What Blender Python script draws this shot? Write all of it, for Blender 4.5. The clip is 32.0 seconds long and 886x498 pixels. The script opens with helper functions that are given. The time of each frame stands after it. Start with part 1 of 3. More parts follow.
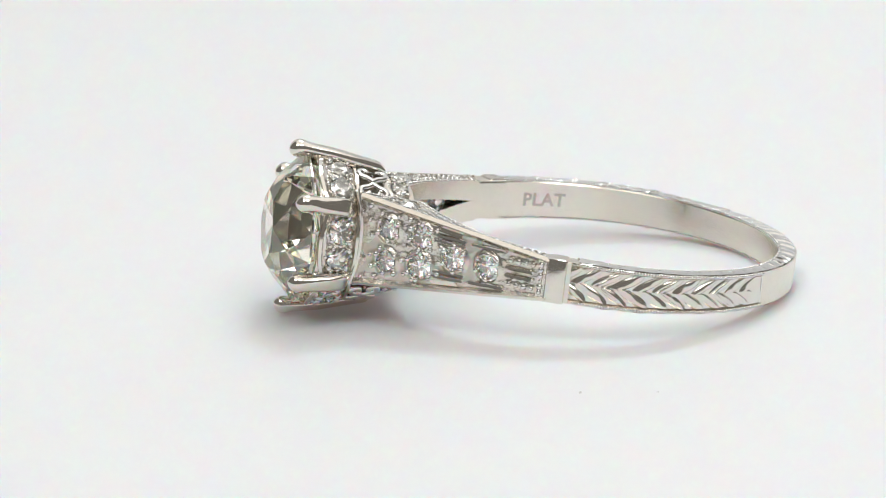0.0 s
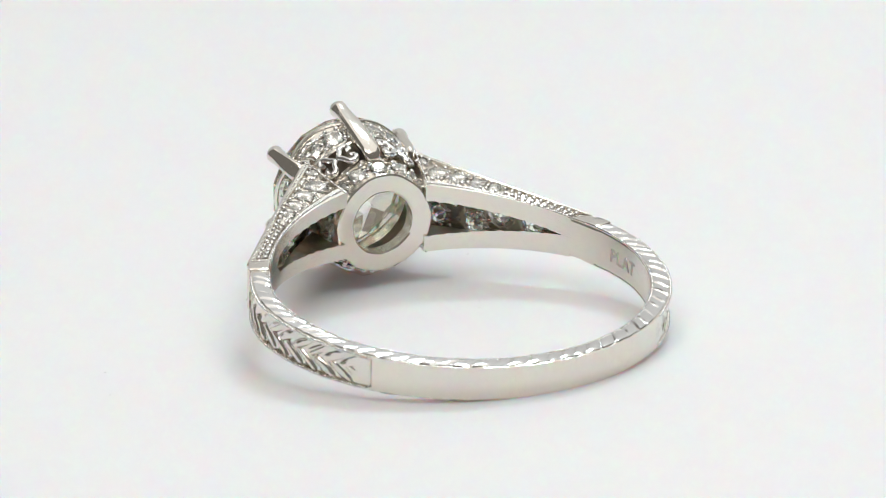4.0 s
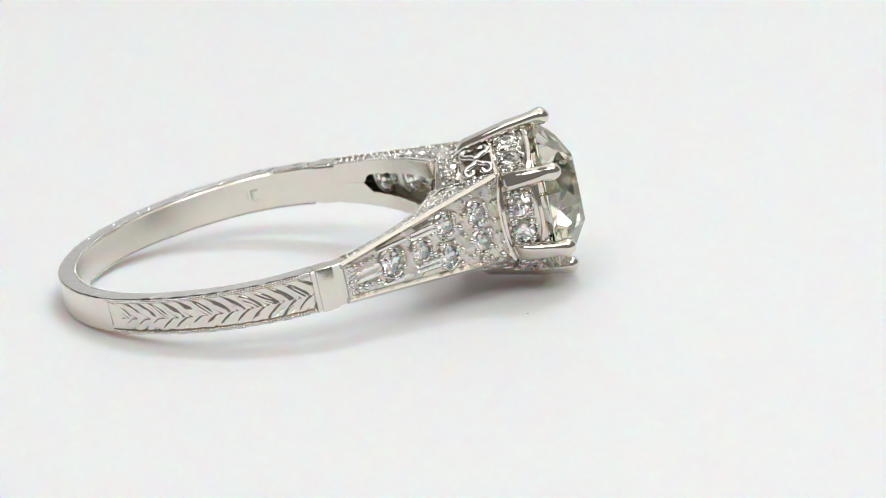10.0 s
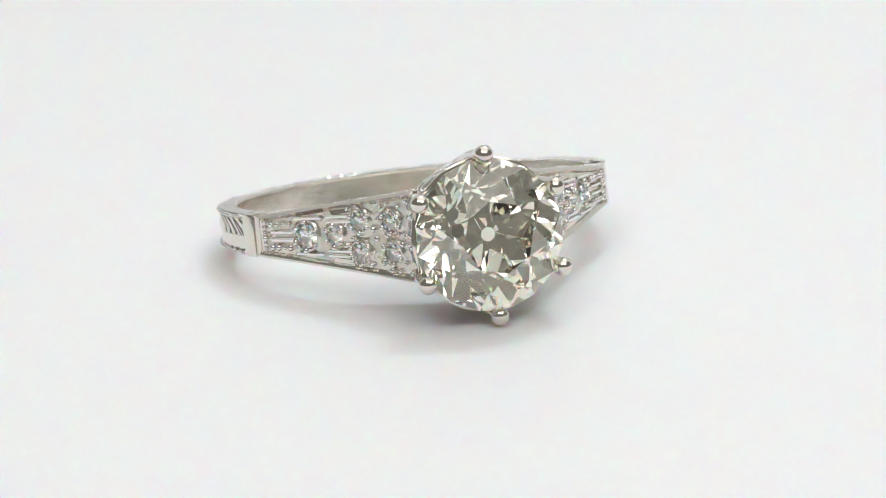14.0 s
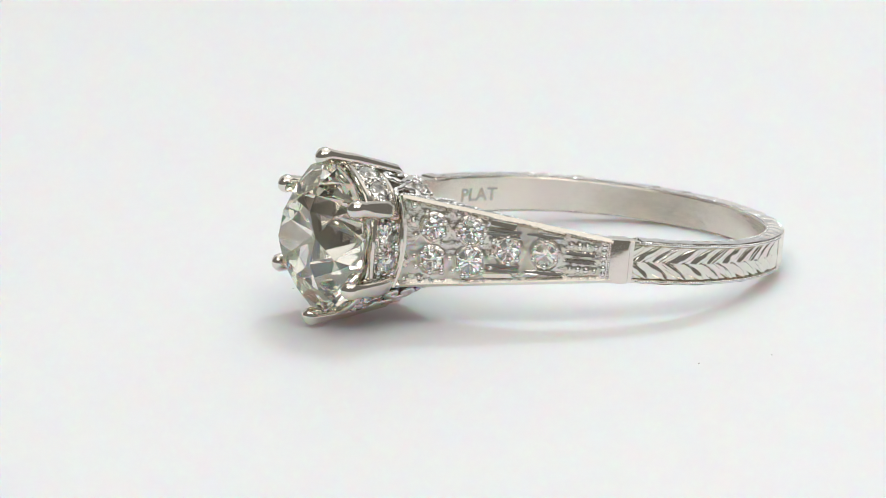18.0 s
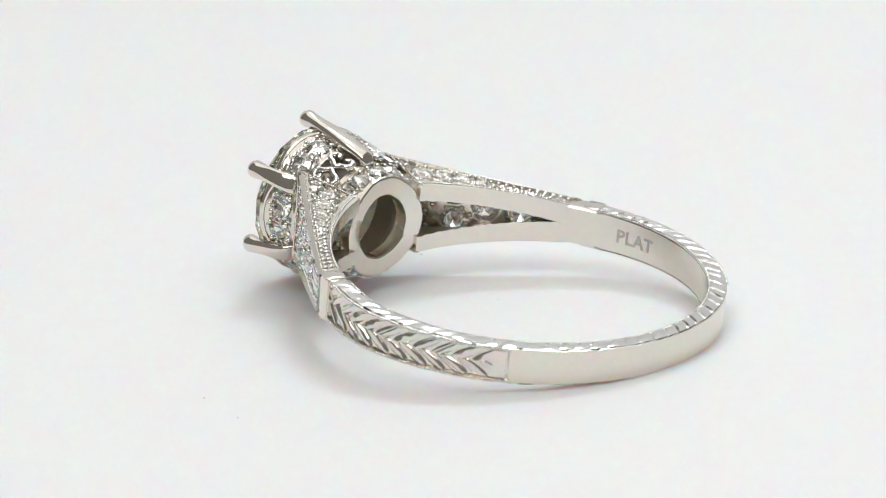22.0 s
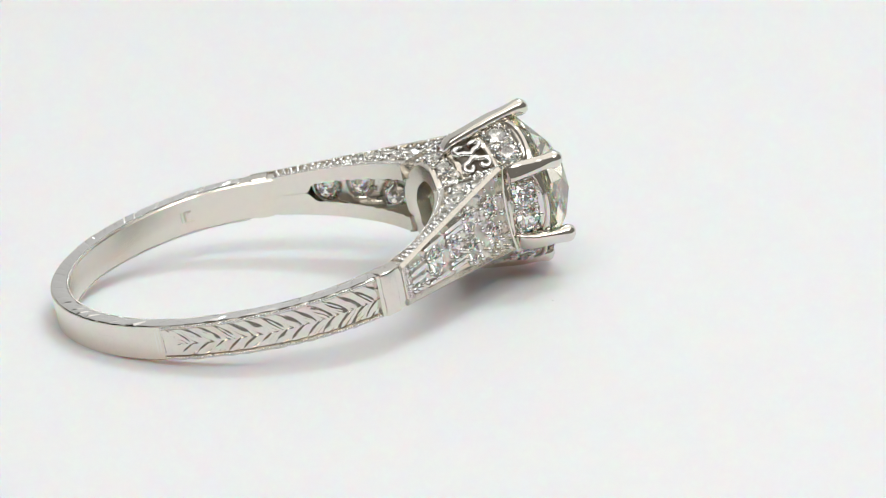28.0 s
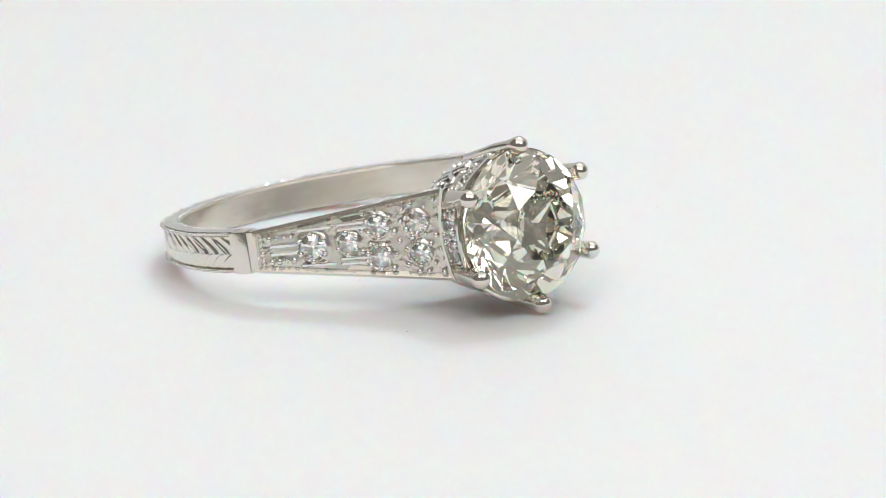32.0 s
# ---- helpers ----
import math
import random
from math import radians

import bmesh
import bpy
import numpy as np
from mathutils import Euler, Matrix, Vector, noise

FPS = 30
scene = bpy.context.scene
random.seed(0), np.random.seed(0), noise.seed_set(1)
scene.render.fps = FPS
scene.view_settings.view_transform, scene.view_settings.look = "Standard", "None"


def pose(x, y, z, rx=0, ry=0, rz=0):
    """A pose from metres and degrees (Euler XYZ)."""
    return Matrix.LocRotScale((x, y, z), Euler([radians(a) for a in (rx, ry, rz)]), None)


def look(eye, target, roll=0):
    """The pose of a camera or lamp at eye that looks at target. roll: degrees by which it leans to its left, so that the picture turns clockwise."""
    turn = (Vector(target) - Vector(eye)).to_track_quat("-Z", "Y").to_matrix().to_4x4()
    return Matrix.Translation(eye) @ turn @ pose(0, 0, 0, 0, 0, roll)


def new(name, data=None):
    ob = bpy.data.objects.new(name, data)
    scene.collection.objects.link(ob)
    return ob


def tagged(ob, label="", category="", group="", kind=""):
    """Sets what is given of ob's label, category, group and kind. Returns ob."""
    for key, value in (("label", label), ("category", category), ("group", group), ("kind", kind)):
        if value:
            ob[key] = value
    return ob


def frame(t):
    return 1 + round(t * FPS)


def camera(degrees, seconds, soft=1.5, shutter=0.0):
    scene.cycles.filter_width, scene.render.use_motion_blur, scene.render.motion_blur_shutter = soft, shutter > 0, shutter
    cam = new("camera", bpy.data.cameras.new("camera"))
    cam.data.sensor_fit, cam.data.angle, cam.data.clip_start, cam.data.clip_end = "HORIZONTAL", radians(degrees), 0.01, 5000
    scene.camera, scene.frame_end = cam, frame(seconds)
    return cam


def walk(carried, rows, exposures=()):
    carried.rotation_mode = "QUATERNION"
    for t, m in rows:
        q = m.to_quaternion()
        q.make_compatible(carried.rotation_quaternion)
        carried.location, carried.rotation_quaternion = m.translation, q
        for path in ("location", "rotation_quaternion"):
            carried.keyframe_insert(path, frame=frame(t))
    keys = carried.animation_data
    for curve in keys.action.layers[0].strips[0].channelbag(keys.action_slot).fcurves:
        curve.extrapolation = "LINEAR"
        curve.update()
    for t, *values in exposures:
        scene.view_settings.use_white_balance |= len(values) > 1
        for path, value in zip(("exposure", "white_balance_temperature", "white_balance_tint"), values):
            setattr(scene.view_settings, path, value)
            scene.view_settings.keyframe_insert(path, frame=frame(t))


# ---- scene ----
# Lengths of the ring are written in millimetres and scaled by MM.
MM = 0.001

# ---- camera ----
cam = camera(13.0, 32.0, soft=0.8)
EYE = pose(0, -168 * MM, 49.34 * MM, 90 - 15.75, 0, -0.31) @ pose(0, 0, 0, 0, 0, -2.60)
walk(cam, [(0.0, EYE), (32.0, EYE)])
cam.data.dof.use_dof = True
cam.data.dof.focus_distance = 0.1705
cam.data.dof.aperture_fstop = 130
PERIOD = 19.09            # seconds for one turn of the turntable, clockwise from above

# ---- light ----
world = bpy.data.worlds.new("studio_room")
scene.world = world
world.use_nodes = True
bg = world.node_tree.nodes["Background"]
bg.inputs["Color"].default_value = (1.0, 0.95, 0.88, 1)
bg.inputs["Strength"].default_value = 0.18


def softbox(name, eye, target, size, power, colour):
    lamp = bpy.data.lights.new(name, "AREA")
    lamp.shape, lamp.size, lamp.size_y = "RECTANGLE", size[0], size[1]
    lamp.energy, lamp.color = power, colour
    ob = new(name, lamp)
    ob.matrix_world = look(eye, target)
    return ob


# a wide diffuser over the turntable, a cooler key lamp behind it, and two soft boxes left and right of the camera
softbox("diffuser", (0.09, 0.04, 0.42), (0.07, 0.04, 0), (0.84, 0.58), 1.335, (1.0, 0.97, 0.932))
softbox("key_lamp", (0.09, 0.20, 0.40), (0.01, 0.02, 0), (0.12, 0.09), 0.57, (0.79, 0.935, 1.0))
for x in (-0.14, 0.16):
    softbox("soft_box", (x, -0.25, 0.38), (x * 0.2, -0.02, 0), (0.19, 0.15), 0.355, (1.0, 0.985, 0.97))
scene.view_settings.exposure = 0.0
# light passes many facets inside a cut stone
scene.cycles.max_bounces = 20
scene.cycles.glossy_bounces = 16
scene.cycles.transmission_bounces = 16


# ---- materials ----
def node_material(name):
    m = bpy.data.materials.new(name)
    m.use_nodes = True
    return m, m.node_tree.nodes, m.node_tree.links, m.node_tree.nodes["Principled BSDF"]


def metal(name, colour, rough, spread, bump, scale):
    """Polished white metal with fine scratches and slow patches of wear."""
    m, nodes, links, shader = node_material(name)
    shader.inputs["Metallic"].default_value = 1.0
    co = nodes.new("ShaderNodeTexCoord")
    fine = nodes.new("ShaderNodeTexNoise")
    fine.inputs["Scale"].default_value, fine.inputs["Detail"].default_value = scale, 4
    slow = nodes.new("ShaderNodeTexNoise")
    slow.inputs["Scale"].default_value, slow.inputs["Detail"].default_value = scale * 0.12, 2
    links.new(co.outputs["Object"], fine.inputs["Vector"])
    links.new(co.outputs["Object"], slow.inputs["Vector"])
    ramp = nodes.new("ShaderNodeMapRange")
    ramp.inputs["From Min"].default_value, ramp.inputs["From Max"].default_value = 0.3, 0.7
    ramp.inputs["To Min"].default_value, ramp.inputs["To Max"].default_value = rough - spread, rough + spread
    links.new(slow.outputs["Fac"], ramp.inputs["Value"])
    links.new(ramp.outputs["Result"], shader.inputs["Roughness"])
    mix = nodes.new("ShaderNodeMix")
    mix.data_type = "RGBA"
    mix.inputs["A"].default_value = (*[c * 0.9 for c in colour], 1)
    mix.inputs["B"].default_value = (*colour, 1)
    links.new(fine.outputs["Fac"], mix.inputs["Factor"])
    links.new(mix.outputs["Result"], shader.inputs["Base Color"])
    relief = nodes.new("ShaderNodeBump")
    relief.inputs["Strength"].default_value, relief.inputs["Distance"].default_value = bump, 0.00003
    links.new(fine.outputs["Fac"], relief.inputs["Height"])
    # soft dents of a hand-finished surface
    dent = nodes.new("ShaderNodeTexNoise")
    dent.inputs["Scale"].default_value, dent.inputs["Detail"].default_value = 900, 1
    links.new(co.outputs["Object"], dent.inputs["Vector"])
    swell = nodes.new("ShaderNodeBump")
    swell.inputs["Strength"].default_value, swell.inputs["Distance"].default_value = 0.18, 0.00006
    links.new(dent.outputs["Fac"], swell.inputs["Height"])
    links.new(swell.outputs["Normal"], relief.inputs["Normal"])
    links.new(relief.outputs["Normal"], shader.inputs["Normal"])
    return m


def gem(name, colour, rough=0.0):
    m = bpy.data.materials.new(name)
    m.use_nodes = True
    nodes, links = m.node_tree.nodes, m.node_tree.links
    nodes.remove(nodes["Principled BSDF"])
    glass = nodes.new("ShaderNodeBsdfGlass")
    glass.inputs["Color"].default_value = (*colour, 1)
    glass.inputs["Roughness"].default_value = rough
    glass.inputs["IOR"].default_value = 2.417
    links.new(glass.outputs["BSDF"], nodes["Material Output"].inputs["Surface"])
    return m


def matt(name, colour, rough, scale, depth, translucent=0.0):
    m, nodes, links, shader = node_material(name)
    co = nodes.new("ShaderNodeTexCoord")
    grain = nodes.new("ShaderNodeTexNoise")
    grain.inputs["Scale"].default_value, grain.inputs["Detail"].default_value = scale, 5
    links.new(co.outputs["Object"], grain.inputs["Vector"])
    mix = nodes.new("ShaderNodeMix")
    mix.data_type = "RGBA"
    mix.inputs["A"].default_value = (*[c * 0.97 for c in colour], 1)
    mix.inputs["B"].default_value = (*colour, 1)
    links.new(grain.outputs["Fac"], mix.inputs["Factor"])
    links.new(mix.outputs["Result"], shader.inputs["Base Color"])
    shader.inputs["Roughness"].default_value = rough
    # white plastic lets light wander under its skin, red the farthest
    shader.inputs["Subsurface Weight"].default_value = translucent
    shader.inputs["Subsurface Radius"].default_value = (1.0, 0.45, 0.28)
    shader.inputs["Subsurface Scale"].default_value = 0.0028
    relief = nodes.new("ShaderNodeBump")
    relief.inputs["Strength"].default_value, relief.inputs["Distance"].default_value = 0.2, depth
    links.new(grain.outputs["Fac"], relief.inputs["Height"])
    links.new(relief.outputs["Normal"], shader.inputs["Normal"])
    return m


PLATINUM = metal("polished_platinum", (0.825, 0.785, 0.718), 0.12, 0.05, 0.30, 2500)
BRUSHED = metal("brushed_platinum", (0.835, 0.79, 0.712), 0.20, 0.06, 0.16, 3000)
ENGRAVED = metal("satin_platinum", (0.83, 0.795, 0.735), 0.16, 0.05, 0.25, 3000)
CUT = metal("bright_cut_platinum", (0.86, 0.85, 0.83), 0.08, 0.03, 0.15, 4000)
# the shade inside the head is put into this dark colour
SHADED = metal("shaded_platinum", (0.26, 0.23, 0.19), 0.40, 0.08, 0.9, 4500)
HOLLOW = metal("dark_platinum", (0.60, 0.54, 0.46), 0.36, 0.08, 0.9, 4500)
MARK = metal("stamped_recess", (0.58, 0.55, 0.50), 0.34, 0.05, 0.2, 4000)
FIELD = metal("tooled_platinum", (0.78, 0.745, 0.68), 0.26, 0.06, 0.8, 4500)
DIAMOND = gem("old_cut_diamond", (1.0, 0.998, 0.968))
MELEE = gem("small_diamond", (1.0, 1.0, 0.99), 0.0)
WHITE = matt("white_matt_plastic", (0.87, 0.865, 0.892), 0.55, 900, 0.00002, 0.8)
TABLE = matt("white_table_paper", (0.86, 0.86, 0.855), 0.6, 120, 0.0001)
BACKDROP = matt("white_backdrop_card", (0.86, 0.87, 0.88), 0.6, 200, 0.0001)
DUST = matt("grey_dust", (0.30, 0.28, 0.26), 0.8, 5000, 0.00002)


# ---- building helpers ----
def mesh_of(name, bm, mat, smooth=None):
    """A mesh from a bmesh that is drawn in millimetres; faces under the angle smooth shade smoothly."""
    bmesh.ops.recalc_face_normals(bm, faces=bm.faces)
    bmesh.ops.scale(bm, vec=(MM, MM, MM), verts=bm.verts)
    me = bpy.data.meshes.new(name)
    bm.to_mesh(me)
    bm.free()
    me.materials.append(mat)
    if smooth:
        me.polygons.foreach_set("use_smooth", [True] * len(me.polygons))
        me.set_sharp_from_angle(angle=radians(smooth))
    return me


def part(name, bm, mat, parent, label="", smooth=None):
    ob = new(name, mesh_of(name, bm, mat, smooth))
    ob.parent = parent
    return tagged(ob, label)


def piece(name, me, m, parent, label=""):
    """One more object on a shared mesh, at the pose m (millimetres) in its thing's space."""
    ob = new(name, me)
    ob.parent = parent
    loc, rot, sc = m.decompose()
    ob.location, ob.rotation_mode = loc * MM, "QUATERNION"
    ob.rotation_quaternion, ob.scale = rot, sc
    return tagged(ob, label)


def facing(at, normal, along, size=1.0):
    """A pose whose z runs along the normal and whose x runs along the given way."""
    n = Vector(normal).normalized()
    x = Vector(along)
    x = (x - n * x.dot(n)).normalized()
    y = n.cross(x)
    m = Matrix((x, y, n)).transposed().to_4x4()
    return Matrix.Translation(at) @ m @ Matrix.Diagonal((size, size, size, 1))


def loft(bm, rings, closed=True, caps=True):
    """Skins a row of equal rings of points."""
    rows = [[bm.verts.new(p) for p in ring] for ring in rings]
    n = len(rows[0])
    for a, b in zip(rows, rows[1:]):
        for i in range(n if closed else n - 1):
            j = (i + 1) % n
            bm.faces.new((a[i], a[j], b[j], b[i]))
    if caps:
        bm.faces.new(rows[0][::-1])
        bm.faces.new(rows[-1])
    return rows


def revolve(bm, profile, steps, a0=0.0, a1=360.0):
    """Turns a closed profile of (x, r) about the x axis."""
    full = abs(a1 - a0) >= 359.9
    count = steps if full else steps + 1
    rows = []
    for k in range(count):
        a = radians(a0 + (a1 - a0) * k / steps)
        rows.append([bm.verts.new((x, r * math.cos(a), r * math.sin(a))) for x, r in profile])
    n = len(profile)
    for k in range(count if full else count - 1):
        a, b = rows[k], rows[(k + 1) % count]
        for i in range(n):
            j = (i + 1) % n
            bm.faces.new((a[i], a[j], b[j], b[i]))
    if not full:
        bm.faces.new(rows[0])
        bm.faces.new(rows[-1][::-1])


def tube(bm, points, radii, sides=8):
    """A round bar along a row of points."""
    pts = [Vector(p) for p in points]
    rings = []
    up = None
    for i, p in enumerate(pts):
        way = (pts[min(i + 1, len(pts) - 1)] - pts[max(i - 1, 0)]).normalized()
        if up is None:
            up = way.orthogonal().normalized()
        up = (up - way * up.dot(way)).normalized()
        side = way.cross(up)
        r = radii[i] if isinstance(radii, (list, tuple)) else radii
        rings.append([p + (up * math.cos(a) + side * math.sin(a)) * r for a in [2 * math.pi * k / sides for k in range(sides)]])
    loft(bm, rings)


def hull(points):
    bm = bmesh.new()
    for p in points:
        bm.verts.new(p)
    out = bmesh.ops.convex_hull(bm, input=bm.verts)
    loose = [v for v in out["geom_interior"] if isinstance(v, bmesh.types.BMVert)]
    bmesh.ops.delete(bm, geom=loose, context="VERTS")
    bmesh.ops.dissolve_limit(bm, angle_limit=radians(0.6), verts=bm.verts, edges=bm.edges)
    return bm


def brilliant(radius, table, crown, pavilion, culet, girdle=0.08):
    """A round old-cut stone: its girdle at z = 0, its table upwards."""
    pts = []
    drop = crown / (radius - table)
    rise = pavilion / (radius - culet)
    rj = table + 0.50 * (radius - table)
    rl = culet + 0.48 * (radius - culet)
    c = math.cos(radians(22.5))
    for k in range(8):
        a, b = radians(45 * k), radians(45 * k + 22.5)
        ring = lambda r, z, w: pts.append((r * math.cos(w), r * math.sin(w), z))
        ring(table, crown + girdle / 2, a)
        ring(rj, crown + girdle / 2 - (rj * c - table) * drop, b)
        ring(rl, -girdle / 2 - (radius - rl * c) * rise, b)
        ring(culet, -pavilion - girdle / 2, a)
        for w in (a, b):
            ring(radius, girdle / 2, w)
            ring(radius, -girdle / 2, w)
    return hull(pts)


def small_brilliant(facets=8):
    """A single-cut stone of radius 1, girdle at z = 0."""
    pts = []
    for k in range(facets):
        a = 2 * math.pi * k / facets
        pts.append((math.cos(a), math.sin(a), 0.0))
        pts.append((math.cos(a), math.sin(a), 0.05))
        pts.append((0.56 * math.cos(a), 0.56 * math.sin(a), 0.30))
        b = a + math.pi / facets
        pts.append((0.985 * math.cos(b), 0.985 * math.sin(b), 0.02))
        pts.append((0.07 * math.cos(a), 0.07 * math.sin(a), -0.80))
    return hull(pts)


def bead_mesh(name, mat, flat=1.0):
    bm = bmesh.new()
    bmesh.ops.create_uvsphere(bm, u_segments=10, v_segments=6, radius=1.0)
    bmesh.ops.scale(bm, vec=(1, 1, flat), verts=bm.verts)
    return mesh_of(name, bm, mat, 60)


def add_bead(bm, at, r):
    """A tiny ball of six-sided rings, for the rows of milgrain."""
    x, y, z = at
    top, low = bm.verts.new((x, y, z + r)), bm.verts.new((x, y, z - r))
    rows = []
    for h in (0.5, -0.5):
        q = r * math.sqrt(1 - h * h)
        rows.append([bm.verts.new((x + q * math.cos(k * math.pi / 3), y + q * math.sin(k * math.pi / 3), z + r * h)) for k in range(6)])
    for k in range(6):
        j = (k + 1) % 6
        bm.faces.new((top, rows[0][k], rows[0][j]))
        bm.faces.new((rows[0][k], rows[1][k], rows[1][j], rows[0][j]))
        bm.faces.new((low, rows[1][j], rows[1][k]))


# ---- turntable and table ----
bm = bmesh.new()
bmesh.ops.create_circle(bm, cap_ends=True, segments=64, radius=1500)
table_top = new("ground", mesh_of("ground", bm, TABLE))
table_top.location = (0, 0, -0.016)
tagged(table_top, "plain white paper covered studio table", "table surface", kind="structure")

turntable = tagged(new("turntable"), "smooth white round turntable that carries the ring", "turntable")
for name, prof in (("platter", [(-3.0, 0.01), (-3.0, 117.5), (-1.6, 119.4), (-0.5, 119.2), (0.0, 118.4), (0.0, 0.01)]), ("drum", [(-15.9, 0.01), (-15.9, 114), (-3.2, 114), (-3.2, 0.01)])):
    bm = bmesh.new()
    revolve(bm, prof, 96)
    bmesh.ops.rotate(bm, matrix=Matrix.Rotation(radians(-90), 3, "Y"), verts=bm.verts)
    part(name, bm, WHITE, turntable, "", 30)


def build_backdrop():
    """A white card that stands up behind the turntable."""
    bm = bmesh.new()
    rings = [[(x, y, z) for y, z in ((206, -15.8), (206, 340), (207.5, 340), (207.5, -15.8))] for x in (-330, 330)]
    loft(bm, rings)
    tagged(new("backdrop", mesh_of("backdrop", bm, BACKDROP)), "plain white card standing behind the turntable", "backdrop", kind="structure")


build_backdrop()

# ---- the ring ----
# Ring space: origin in the middle of the finger hole, x towards the head, z along the finger.
RIN = 8.33                 # finger hole
ZH = -0.28                 # the head sits a little below the band's middle plane
SEAT = Matrix.Translation((7.25 * MM, -0.22 * MM, 2.16 * MM)) @ Matrix.Rotation(radians(189.67), 4, "Z") @ pose(0, 0, 0, 0, -9.17, 0) @ pose(0, 0, 0, 0.76, 0, 0)
ring = tagged(new("diamond_ring"), "engraved platinum ring with old-cut diamond, lying on its side", "ring")


def turned(deg):
    """An angle from the head, between -180 and 180."""
    return (deg + 180) % 360 - 180


def ease(v):
    v = min(1.0, max(0.0, v))
    return v * v * (3 - 2 * v)


def bulge(deg):
    """How far the worn hoop stands out of the round at an angle from the head."""
    d = abs(turned(deg))
    f = ease((d - 64) / 30)
    return -0.22 + f * (0.22 + 0.17 * math.sin(radians(deg)))


def mid_z(deg):
    """The hoop's slight twist near the shoulders."""
    d = turned(deg)
    return math.copysign(0.12, d) * (1 - ease((abs(d) - 66) / 60))


def polar(r, deg, z):
    """A point of the hoop; r is counted in the true round."""
    q = r + bulge(deg)
    return Vector((-0.21 + q * math.cos(radians(deg)), 0.20 + q * math.sin(radians(deg)), z + mid_z(deg)))


def ray(deg):
    return Vector((math.cos(radians(deg)), math.sin(radians(deg)), 0))


ROUT = 9.18


def half_width(deg):
    """Half the band's width at an angle from the head."""
    d = abs(turned(deg))
    return 0.745 + 0.19 * max(0.0, (150 - d) / 84) ** 1.2


